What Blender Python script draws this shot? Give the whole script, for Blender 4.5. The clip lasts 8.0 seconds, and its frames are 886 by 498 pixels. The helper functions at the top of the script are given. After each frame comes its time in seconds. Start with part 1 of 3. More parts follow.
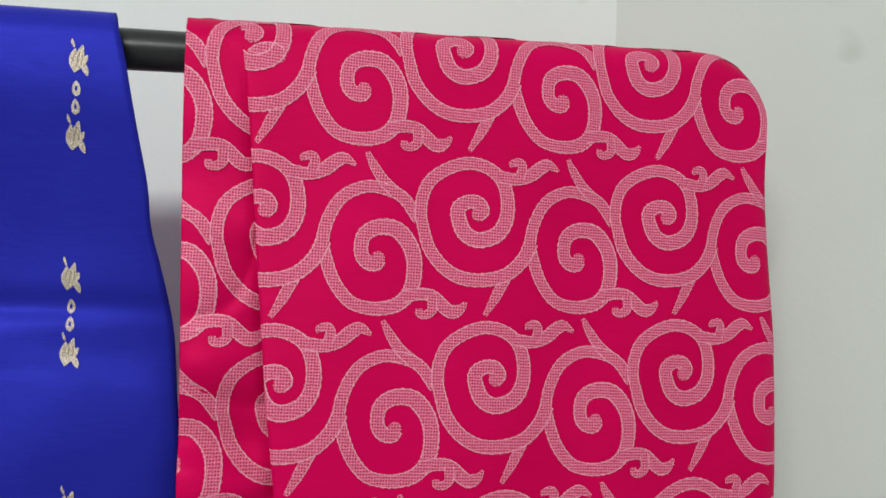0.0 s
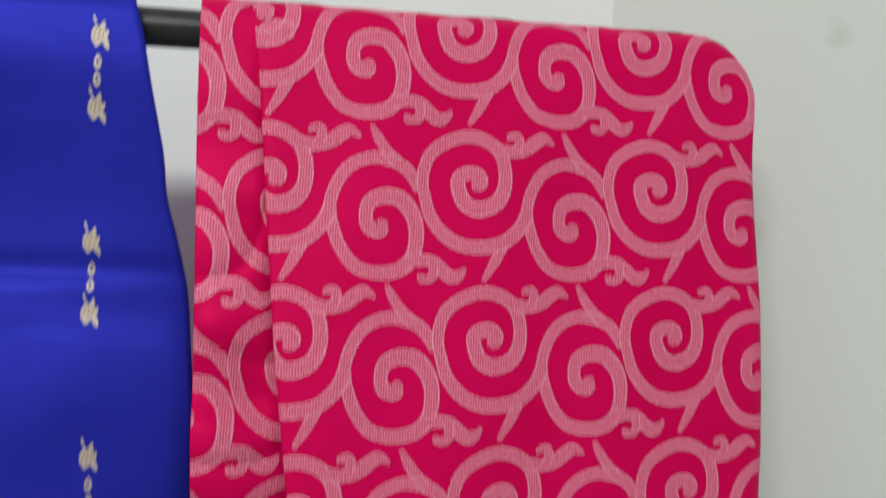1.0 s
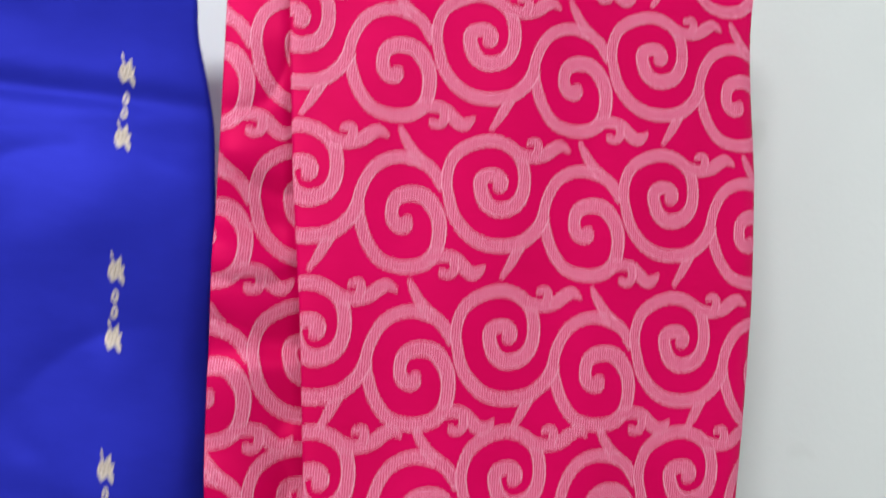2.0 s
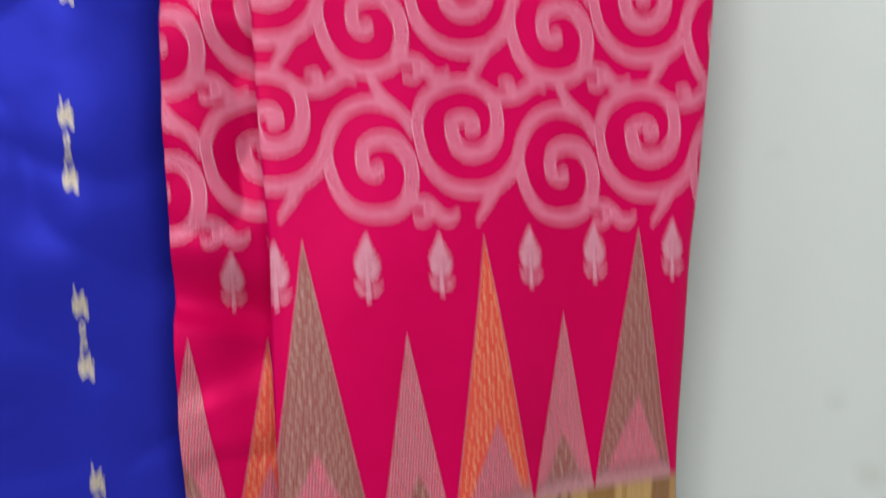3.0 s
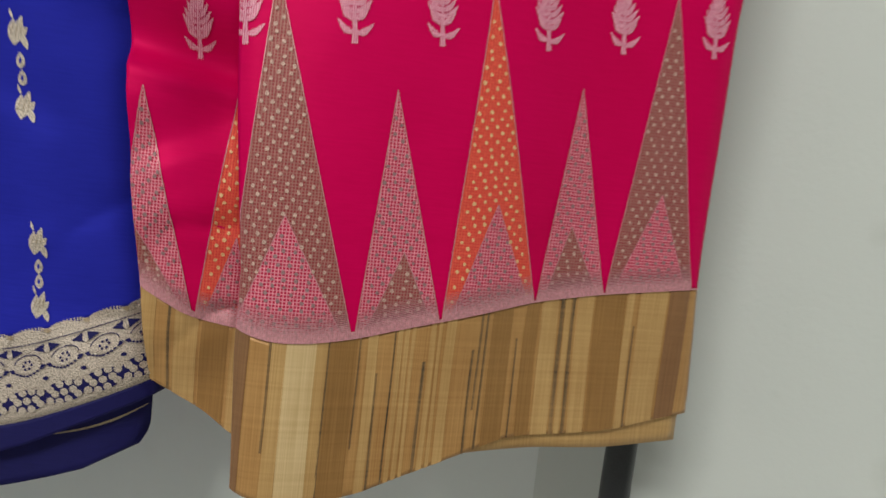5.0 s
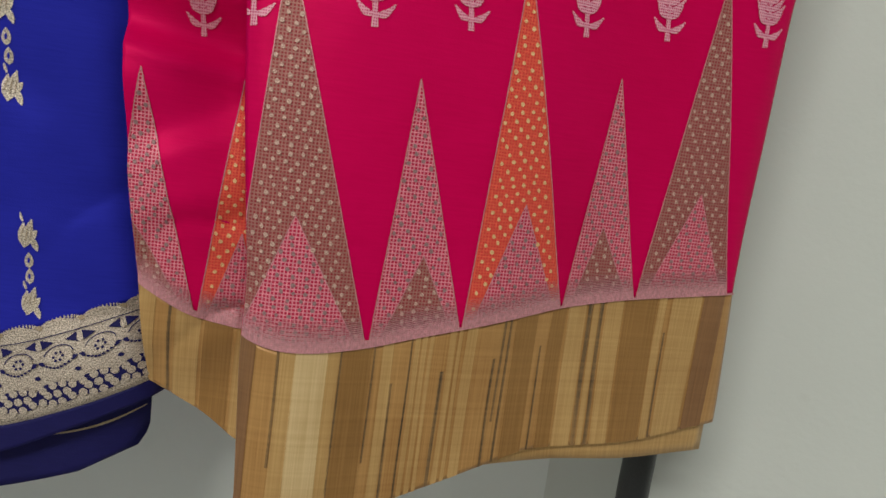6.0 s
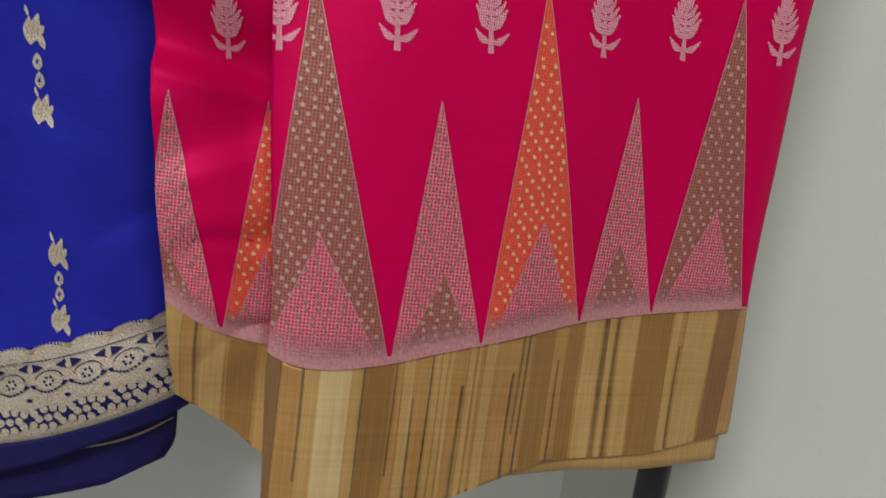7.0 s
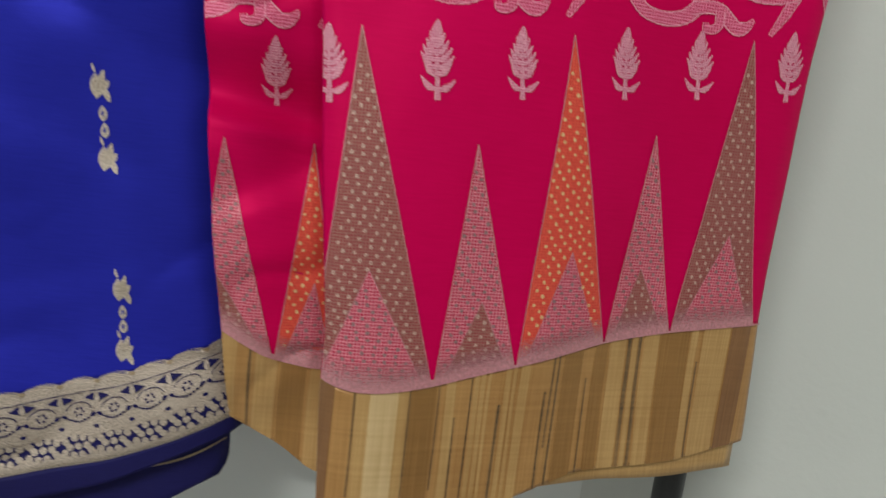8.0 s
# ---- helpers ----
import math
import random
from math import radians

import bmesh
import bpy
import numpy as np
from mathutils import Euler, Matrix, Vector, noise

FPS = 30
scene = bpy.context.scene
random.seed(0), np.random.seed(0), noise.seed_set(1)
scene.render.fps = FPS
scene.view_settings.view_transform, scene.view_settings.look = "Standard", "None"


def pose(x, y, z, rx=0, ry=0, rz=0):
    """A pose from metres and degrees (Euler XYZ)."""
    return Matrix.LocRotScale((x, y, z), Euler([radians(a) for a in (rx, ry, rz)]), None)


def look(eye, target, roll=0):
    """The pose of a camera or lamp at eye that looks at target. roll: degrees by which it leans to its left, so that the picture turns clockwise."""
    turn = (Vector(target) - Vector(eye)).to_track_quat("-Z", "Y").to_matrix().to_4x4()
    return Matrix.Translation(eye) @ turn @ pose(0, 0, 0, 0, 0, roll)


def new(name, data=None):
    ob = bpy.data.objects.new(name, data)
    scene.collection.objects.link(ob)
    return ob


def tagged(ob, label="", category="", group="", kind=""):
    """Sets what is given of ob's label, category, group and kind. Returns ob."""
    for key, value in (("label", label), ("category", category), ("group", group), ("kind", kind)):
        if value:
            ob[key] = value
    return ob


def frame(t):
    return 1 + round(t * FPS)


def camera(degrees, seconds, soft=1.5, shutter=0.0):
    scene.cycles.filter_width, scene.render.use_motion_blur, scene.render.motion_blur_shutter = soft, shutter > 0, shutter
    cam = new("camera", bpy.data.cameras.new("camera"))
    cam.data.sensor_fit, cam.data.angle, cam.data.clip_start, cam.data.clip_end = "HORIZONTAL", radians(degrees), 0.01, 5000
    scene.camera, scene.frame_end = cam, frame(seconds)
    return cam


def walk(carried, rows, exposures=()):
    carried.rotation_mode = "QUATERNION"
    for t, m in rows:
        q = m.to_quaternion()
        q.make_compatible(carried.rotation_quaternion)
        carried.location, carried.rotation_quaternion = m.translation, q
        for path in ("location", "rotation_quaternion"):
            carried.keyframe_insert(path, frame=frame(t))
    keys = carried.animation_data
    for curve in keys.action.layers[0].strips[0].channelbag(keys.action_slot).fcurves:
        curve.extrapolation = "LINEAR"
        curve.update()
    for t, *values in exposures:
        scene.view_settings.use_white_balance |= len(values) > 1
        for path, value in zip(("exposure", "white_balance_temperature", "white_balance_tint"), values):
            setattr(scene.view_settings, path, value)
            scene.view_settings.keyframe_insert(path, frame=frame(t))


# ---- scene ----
cam = camera(58.4, 8.0, soft=1.5, shutter=1.0)
PATH = [
    (0, (-0.071, -0.425, 1.126), (0.417, 1.508, 1.288), 3.0),
    (0.5, (-0.074, -0.429, 1.13), (0.411, 1.505, 1.291), 2.8),
    (1, (-0.073, -0.446, 1.104), (0.404, 1.488, 1.274), 3.2),
    (1.5, (-0.068, -0.452, 1.036), (0.385, 1.483, 1.261), 3.8),
    (2, (-0.069, -0.466, 0.998), (0.378, 1.472, 1.209), 5.1),
    (2.2, (-0.061, -0.468, 0.97), (0.374, 1.471, 1.204), 5.5),
    (3.3, (0.002, -0.467, 0.79), (0.38, 1.497, 0.796), 2.1),
    (3.5, (0.006, -0.471, 0.774), (0.387, 1.493, 0.789), 1.8),
    (4, (0.006, -0.484, 0.752), (0.386, 1.48, 0.754), 1.7),
    (4.5, (0.02, -0.448, 0.735), (0.383, 1.518, 0.679), 4.3),
    (6, (0.012, -0.371, 0.764), (0.387, 1.575, 0.49), 7.8),
    (6.5, (0.009, -0.373, 0.763), (0.369, 1.576, 0.497), 7.7),
    (7, (0.003, -0.376, 0.772), (0.362, 1.572, 0.498), 7.5),
    (7.5, (-0.007, -0.386, 0.783), (0.355, 1.56, 0.497), 7.0),
    (8, (-0.026, -0.4, 0.792), (0.349, 1.544, 0.507), 6.6),
]
EXPOSURES = [(0.0, -0.04, 6500, 10), (1.0, -0.04, 6500, 10), (1.5, 0.16, 6250, 14), (2.2, 0.38, 6150, 15), (3.3, 0.23, 6350, 12), (4.5, 0.08, 6600, 10), (6.0, -0.12, 6850, 10), (8.0, -0.14, 6650, 10)]
walk(cam, [(t, look(eye, target, roll)) for t, eye, target, roll in PATH], EXPOSURES)

# ---- light: a ceiling-high fluorescent tube across the room, and a dim evening outside ----
world = bpy.data.worlds.new("world")
scene.world = world
world.use_nodes = True
world.node_tree.nodes["Background"].inputs[0].default_value = (0.55, 0.65, 0.8, 1)
world.node_tree.nodes["Background"].inputs[1].default_value = 0.05
LAMP = (-0.95, -2.0, 2.08)
lamp_data = bpy.data.lights.new("tube_light", "AREA")
lamp_data.shape, lamp_data.size, lamp_data.size_y = "RECTANGLE", 1.2, 0.05
lamp_data.energy, lamp_data.color = 33.5, (0.97, 1.0, 0.985)
lamp_ob = new("tube_light", lamp_data)
lamp_ob.matrix_world = look(LAMP, (0.05, 0.1, 1.0))


# ---- materials ----
class Mat:
    """A small builder round a Principled material."""

    def __init__(self, name, rough=0.6, metal=0.0, sheen=0.0, spec=0.4):
        self.m = bpy.data.materials.new(name)
        self.m.use_nodes = True
        self.t = self.m.node_tree
        self.n, self.l = self.t.nodes, self.t.links
        self.b = self.n["Principled BSDF"]
        self.b.inputs["Roughness"].default_value = rough
        self.b.inputs["Metallic"].default_value = metal
        self.b.inputs["Specular IOR Level"].default_value = spec
        if sheen:
            self.b.inputs["Sheen Weight"].default_value = sheen

    def node(self, kind, **kw):
        nd = self.n.new(kind)
        for key, v in kw.items():
            nd.inputs[key.replace("_", " ")].default_value = v
        return nd

    def coords(self, scale, uv=True):
        tc = self.n.new("ShaderNodeTexCoord")
        mp = self.n.new("ShaderNodeMapping")
        mp.inputs["Scale"].default_value = scale
        self.l.new(tc.outputs["UV" if uv else "Object"], mp.inputs["Vector"])
        return mp.outputs["Vector"]

    def noise(self, vec, scale, detail=3.0, rough=0.55):
        nd = self.node("ShaderNodeTexNoise", Scale=scale, Detail=detail, Roughness=rough)
        self.l.new(vec, nd.inputs["Vector"])
        return nd.outputs["Fac"]

    def ramp(self, fac, stops, constant=False):
        nd = self.n.new("ShaderNodeValToRGB")
        cr = nd.color_ramp
        cr.interpolation = "CONSTANT" if constant else "LINEAR"
        while len(cr.elements) < len(stops):
            cr.elements.new(0.5)
        for e, (p, c) in zip(cr.elements, stops):
            e.position, e.color = p, c
        self.l.new(fac, nd.inputs["Fac"])
        return nd.outputs["Color"]

    def mix(self, fac, a, b, kind="MIX"):
        nd = self.n.new("ShaderNodeMix")
        nd.data_type, nd.blend_type = "RGBA", kind
        for sock, v in ((nd.inputs[0], fac), (nd.inputs[6], a), (nd.inputs[7], b)):
            if hasattr(v, "is_linked"):
                self.l.new(v, sock)
            else:
                sock.default_value = v
        return nd.outputs[2]

    def math(self, op, a, b=0.0):
        nd = self.n.new("ShaderNodeMath")
        nd.operation = op
        for sock, v in ((nd.inputs[0], a), (nd.inputs[1], b)):
            if hasattr(v, "is_linked"):
                self.l.new(v, sock)
            else:
                sock.default_value = v
        return nd.outputs[0]

    def grid(self, pitch_x, pitch_y, fill, fill_y=None):
        """1 on the threads of a woven grid, 0 in its holes; pitches in metres."""
        tc = self.n.new("ShaderNodeTexCoord")
        sp = self.n.new("ShaderNodeSeparateXYZ")
        self.l.new(tc.outputs["UV"], sp.inputs[0])
        wave = self.math("MULTIPLY", self.noise(self.coords((240, 240, 1)), 1.0, 2.0), 0.0006)
        out = []
        for axis, pitch, part_ in ((0, pitch_x, fill), (1, pitch_y, fill_y or fill)):
            w = self.math("FRACT", self.math("DIVIDE", self.math("ADD", sp.outputs[axis], wave), pitch))
            out.append(self.math("LESS_THAN", w, part_))
        return self.math("MAXIMUM", out[0], out[1])

    def color(self, c):
        if hasattr(c, "is_linked"):
            self.l.new(c, self.b.inputs["Base Color"])
        else:
            self.b.inputs["Base Color"].default_value = c
        return self

    def bump(self, fac, strength, dist):
        nd = self.node("ShaderNodeBump", Strength=strength, Distance=dist)
        self.l.new(fac, nd.inputs["Height"])
        self.l.new(nd.outputs["Normal"], self.b.inputs["Normal"])
        return self


def silk(name, lo, hi, rough=0.5, metal=0.0, spec=0.2):
    """Plain woven silk: slight shade drift, fine slubs along the weft, soft wrinkles."""
    k = Mat(name, rough, metal, 0.0, spec)
    big = k.noise(k.coords((1, 1, 1)), 9.0)
    slub = k.noise(k.coords((60, 900, 1)), 1.0, 2.0)
    f = k.math("ADD", k.math("MULTIPLY", big, 0.7), k.math("MULTIPLY", slub, 0.3))
    k.color(k.ramp(f, [(0.3, lo), (0.7, hi)]))
    wr = k.noise(k.coords((18, 30, 1)), 1.0, 3.0)
    thread = k.noise(k.coords((1400, 1400, 1)), 1.0, 0.0)
    k.bump(k.math("ADD", wr, k.math("MULTIPLY", thread, 0.06)), 0.35, 0.003)
    return k.m


def zari(name, thread, ground, px, py, fill, rough=0.42, metal=0.25, fill_y=None):
    """Openwork brocade: bright threads in a grid over the ground cloth."""
    k = Mat(name, rough, metal, 0.0, 0.22)
    g = k.grid(px, py, fill, fill_y)
    tone = k.noise(k.coords((700, 500, 1)), 1.0, 2.0)
    t2 = tuple(min(1, c * 1.2) for c in thread[:3]) + (1,)
    t1 = tuple(c * 0.82 for c in thread[:3]) + (1,)
    k.color(k.mix(g, ground, k.ramp(tone, [(0.3, t1), (0.7, t2)])))
    k.bump(k.math("ADD", g, tone), 0.5, 0.0003)
    return k.m


def metal_thread(name, lo, hi, metal=0.25, rough=0.38):
    """Twisted metal yarn, its glints painted into the colour as fine pale specks."""
    k = Mat(name, rough, metal, 0, 0.5)
    tone = k.noise(k.coords((1500, 1500, 1)), 1.0, 2.0)
    k.color(k.ramp(tone, [(0.36, lo), (0.60, hi)]))
    k.bump(tone, 0.9, 0.0005)
    return k.m


def stripe_mat(name, lo, hi):
    """Tissue silk stripe with fine warp lines and faint cross picks."""
    k = Mat(name, 0.42, 0.18, 0.1, 0.45)
    warp = k.noise(k.coords((1300, 12, 1)), 1.0, 2.0)
    pick = k.noise(k.coords((10, 420, 1)), 1.0, 2.0)
    f = k.math("ADD", k.math("MULTIPLY", warp, 0.45), k.math("MULTIPLY", pick, 0.25))
    f = k.math("ADD", f, k.math("MULTIPLY", k.noise(k.coords((35, 22, 1)), 1.0, 3.0), 0.3))
    k.color(k.ramp(f, [(0.38, lo), (0.62, hi)]))
    k.bump(f, 0.4, 0.0004)
    return k.m


def wall_paint(name, lo, hi, smudges=()):
    k = Mat(name, 0.75, 0, 0, 0.3)
    v = k.coords((1, 1, 1), uv=False)
    big = k.noise(v, 2.3, 4.0)
    base = k.ramp(big, [(0.3, lo), (0.7, hi)])
    mark = k.ramp(k.noise(v, 13.0, 2.0), [(0.66, (1, 1, 1, 1)), (0.76, (0.86, 0.86, 0.84, 1))])
    base = k.mix(1.0, base, mark, "MULTIPLY")
    for place, size, tone in smudges:
        gap = k.n.new("ShaderNodeVectorMath")
        gap.operation = "DISTANCE"
        gap.inputs[1].default_value = place
        k.l.new(v, gap.inputs[0])
        ragged = k.math("ADD", k.math("DIVIDE", gap.outputs["Value"], size), k.math("MULTIPLY", k.noise(v, 0.9 / size, 3.0), 0.8))
        base = k.mix(1.0, base, k.ramp(ragged, [(0.45, tone), (1.0, (1, 1, 1, 1))]), "MULTIPLY")
    k.color(base)
    k.bump(k.noise(v, 160.0, 3.0), 0.12, 0.002)
    return k.m


PINK = silk("magenta_silk", (0.64, 0.0006, 0.078, 1), (0.76, 0.0011, 0.108, 1), 0.5, 0.12, 0.06)
SCROLL = zari("pale_pink_brocade", (0.93, 0.23, 0.37, 1), (0.58, 0.0015, 0.075, 1), 0.00155, 0.00165, 0.36, 0.5, 0.06, 0.44)
SCROLL_EDGE = zari("pale_pink_outline", (0.95, 0.40, 0.51, 1), (0.85, 0.17, 0.31, 1), 0.0013, 0.0012, 0.6, 0.5, 0.06)
BUD = zari("silver_pink_brocade", (0.92, 0.42, 0.52, 1), (0.62, 0.03, 0.14, 1), 0.0011, 0.0013, 0.45, metal=0.1)
SPIRE_BROWN = zari("olive_brown_brocade", (0.42, 0.175, 0.15, 1), (0.33, 0.035, 0.045, 1), 0.0016, 0.0016, 0.42, 0.5, 0.1)
SPIRE_PINK = zari("rose_mesh_brocade", (0.80, 0.28, 0.34, 1), (0.58, 0.006, 0.06, 1), 0.0017, 0.0017, 0.36, 0.5, 0.1)
SPIRE_ORANGE = zari("orange_brocade", (0.95, 0.125, 0.075, 1), (0.78, 0.03, 0.045, 1), 0.0015, 0.0015, 0.5, 0.5, 0.1)
HAZE = zari("faded_rose_brocade", (0.66, 0.30, 0.33, 1), (0.52, 0.13, 0.17, 1), 0.0011, 0.0009, 0.7)
DOT_GOLD = metal_thread("gold_thread", (0.78, 0.38, 0.14, 1), (0.98, 0.66, 0.36, 1))
DOT_SILVER = metal_thread("silver_thread", (0.40, 0.22, 0.18, 1), (0.76, 0.51, 0.42, 1))
DOT_GREY = metal_thread("grey_thread", (0.27, 0.13, 0.14, 1), (0.42, 0.24, 0.24, 1))
TAN = stripe_mat("tan_tissue", (0.415, 0.198, 0.058, 1), (0.580, 0.312, 0.108, 1))
CREAM = stripe_mat("cream_tissue", (0.640, 0.425, 0.195, 1), (0.810, 0.585, 0.310, 1))
LIGHT_TAN = stripe_mat("light_tan_tissue", (0.490, 0.270, 0.092, 1), (0.650, 0.395, 0.155, 1))
BROWN = stripe_mat("brown_tissue", (0.285, 0.135, 0.036, 1), (0.410, 0.205, 0.060, 1))
RUSSET = stripe_mat("russet_tissue", (0.240, 0.110, 0.042, 1), (0.340, 0.165, 0.068, 1))
CHARCOAL = stripe_mat("charcoal_tissue", (0.070, 0.045, 0.026, 1), (0.38, 0.21, 0.08, 1))
BLUE = silk("royal_blue_silk", (0.019, 0.023, 0.36, 1), (0.029, 0.035, 0.49, 1), 0.48, 0.2, 0.05)
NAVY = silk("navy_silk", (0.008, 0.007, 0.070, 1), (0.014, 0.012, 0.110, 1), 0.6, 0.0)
LACE = metal_thread("silver_gold_lace", (0.26, 0.20, 0.15, 1), (0.90, 0.78, 0.66, 1), 0.35, 0.3)
LACE_BAND = metal_thread("dull_silver_lace", (0.22, 0.165, 0.125, 1), (0.80, 0.67, 0.56, 1), 0.3, 0.32)
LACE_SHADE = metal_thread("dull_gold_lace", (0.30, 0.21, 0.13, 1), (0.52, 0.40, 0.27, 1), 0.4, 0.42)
STEEL = Mat("black_powder_coat", 0.35, 0.0, 0, 0.5)
STEEL.color(STEEL.ramp(STEEL.noise(STEEL.coords((1, 1, 1), uv=False), 900.0), [(0.3, (0.012, 0.013, 0.014, 1)), (0.7, (0.022, 0.023, 0.025, 1))]))
STEEL.bump(STEEL.noise(STEEL.coords((1, 1, 1), uv=False), 1500.0), 0.15, 0.0003)
STEEL = STEEL.m
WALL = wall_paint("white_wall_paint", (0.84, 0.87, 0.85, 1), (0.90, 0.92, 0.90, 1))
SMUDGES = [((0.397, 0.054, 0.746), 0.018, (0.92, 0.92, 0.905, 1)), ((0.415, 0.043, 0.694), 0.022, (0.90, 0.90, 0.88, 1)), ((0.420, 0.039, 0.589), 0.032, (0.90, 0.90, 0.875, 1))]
# the pale grey base stands in for shade on the side wall; the smudges are marks
WALL_SHADED = wall_paint("shaded_wall_paint", (0.665, 0.685, 0.645, 1), (0.73, 0.745, 0.705, 1), SMUDGES)
CEIL = wall_paint("ceiling_paint", (0.66, 0.67, 0.66, 1), (0.72, 0.72, 0.71, 1))
FLOOR = wall_paint("grey_floor_tile", (0.40, 0.40, 0.38, 1), (0.50, 0.49, 0.47, 1))


# ---- building helpers ----
def part(name, verts, faces, material, parent=None, label="", uvs=None, smooth=True):
    """Links verts and faces as one mesh object, under a parent if given."""
    me = bpy.data.meshes.new(name)
    me.from_pydata([tuple(v) for v in verts], [], faces)
    me.materials.append(material)
    if uvs is not None:
        lay = me.uv_layers.new(name="UVMap")
        for loop in me.loops:
            lay.data[loop.index].uv = uvs[loop.vertex_index]
    if smooth:
        me.polygons.foreach_set("use_smooth", [True] * len(me.polygons))
    me.update()
    ob = new(name, me)
    if parent is not None:
        ob.parent = parent
    if label:
        tagged(ob, label)
    return ob


def thing(name, base, label, category, group="", kind=""):
    ob = new(name)
    ob.empty_display_size = 0.05
    ob.location = base
    return tagged(ob, label, category, group, kind)


def lerp_table(table):
    """A smooth function through a few (key, value) pairs."""
    ks = np.array([a for a, b in table], float)
    vs = np.array([b for a, b in table], float)
    order = np.argsort(ks)
    ks, vs = ks[order], vs[order]

    def f(v):
        # mean of three samples rounds the corners of the table
        return float((np.interp(v - 0.006, ks, vs) + np.interp(v, ks, vs) + np.interp(v + 0.006, ks, vs)) / 3)

    return f


def smooth01(v):
    v = min(1.0, max(0.0, v))
    return v * v * (3 - 2 * v)


def catmull(pts, per=6):
    out = []
    p = [Vector((*q, 0)) for q in pts]
    p = [p[0] * 2 - p[1]] + p + [p[-1] * 2 - p[-2]]
    for i in range(1, len(p) - 2):
        for j in range(per):
            t = j / per
            a, b, c, d = p[i - 1], p[i], p[i + 1], p[i + 2]
            out.append(0.5 * (2 * b + (c - a) * t + (2 * a - 5 * b + 4 * c - d) * t * t + (3 * b - a - 3 * c + d) * t ** 3))
    out.append(p[-2])
    return [(q.x, q.y) for q in out]


class Cloth:
    """A length of cloth over the rod. Points are (x, h): h is the height, carried on over the rod along the cloth."""

    def __init__(self, ob, left, right, relief):
        self.ob, self.left, self.right, self.relief = ob, left, right, relief

    def at(self, x, h, lift=0.0):
        zc = rod_height(x)
        if h <= zc:
            fade = smooth01((zc - h) / 0.05)
            return Vector((x, ROD_Y - R_CLOTH - lift - self.relief(x, h) * fade, h))
        a = (h - zc) / R_CLOTH
        if a <= math.pi:
            return Vector((x, ROD_Y - (R_CLOTH + lift) * math.cos(a), zc + (R_CLOTH + lift) * math.sin(a)))
        down = h - zc - math.pi * R_CLOTH
        return Vector((x, ROD_Y + R_CLOTH + lift + 0.035 * smooth01(down / 0.5), zc - down))

    def sheet(self, name, low, high, material, nu, nv, label="", inset=0.0, lift=0.0):
        """The cloth between the lines low(x) and high(x)."""
        vs, uv, fs = [], [], []
        for j in range(nv + 1):
            v = j / nv
            for i in range(nu + 1):
                u = i / nu
                x = h = 0.0
                xa = None
                for _ in range(3):
                    if xa is None:
                        xa = self.left(1.0) + u * (self.right(1.0) - self.left(1.0))
                    h = low(xa) + v * (high(xa) - low(xa))
                    hh = min(h, 1.30)
                    xa = self.left(hh) + u * (self.right(hh) - self.left(hh))
                vs.append(self.at(xa, h, lift))
                uv.append((xa, h))
        w = nu + 1
        fs = [(j * w + i, j * w + i + 1, (j + 1) * w + i + 1, (j + 1) * w + i) for j in range(nv) for i in range(nu)]
        ob = part(name, vs, fs, material, self.ob, label, uv)
        thick = ob.modifiers.new("thickness", "SOLIDIFY")
        thick.thickness, thick.offset = 0.0012, -1.0
        return ob

    def clampx(self, x, h):
        hh = min(h, 1.30)
        return min(max(x, self.left(hh) + 0.0002), self.right(hh) - 0.0002)

    def patch(self, pieces):
        """Mesh data of flat woven pieces, each (grid of (x, h), lift), cut off at the cloth's edges."""
        vs, uv, fs = [], [], []
        for rows, lift in pieces:
            w = len(rows[0])
            base = len(vs)
            keep = []
            for row in rows:
                for x, h in row:
                    cx = self.clampx(x, h)
                    keep.append(abs(cx - x) < 1e-9)
                    vs.append(self.at(cx, h, lift))
                    uv.append((x, h))
            for j in range(len(rows) - 1):
                for i in range(w - 1):
                    q = (j * w + i, j * w + i + 1, (j + 1) * w + i + 1, (j + 1) * w + i)
                    if any(keep[a] for a in q):
                        fs.append(tuple(base + a for a in q))
        return vs, uv, fs

    def woven(self, name, pieces, material, label="", parent=None):
        vs, uv, fs = self.patch(pieces)
        if not fs:
            return None
        used = sorted({a for f in fs for a in f})
        idx = {a: n for n, a in enumerate(used)}
        return part(name, [vs[a] for a in used], [tuple(idx[a] for a in f) for f in fs], material, parent or self.ob, label, [uv[a] for a in used])


def ribbon(pts, widths, lift, across=4, per=6):
    """A band along a smooth line; widths are given along it."""
    line = catmull(pts, per)
    n = len(line)
    ws = np.interp(np.linspace(0, 1, n), np.linspace(0, 1, len(widths)), widths)
    rows = []
    for i, (x, h) in enumerate(line):
        a, b = line[max(0, i - 1)], line[min(n - 1, i + 1)]
        tx, th = b[0] - a[0], b[1] - a[1]
        ln = math.hypot(tx, th) or 1
        nx, nh = -th / ln, tx / ln
        rows.append([(x + nx * ws[i] * (k / across - 0.5), h + nh * ws[i] * (k / across - 0.5)) for k in range(across + 1)])
    return rows, lift


def blob(cx, ch, rx, rh, lift, turn=0.0, point=0.0, n=10):
    """A small filled oval, pointed at its top end if point is set."""
    rows = []
    c, s_ = math.cos(turn), math.sin(turn)
    for j in range(n + 1):
        v = -1 + 2 * j / n
        half = rx * math.sqrt(max(0.0, 1 - v * v)) * (1 - point * smooth01((v + 0.2) / 1.2))
        row = []
        for k in (-1, 0, 1):
            px, ph = half * k, rh * v
            row.append((cx + px * c - ph * s_, ch + px * s_ + ph * c))
        rows.append(row)
    return rows, lift


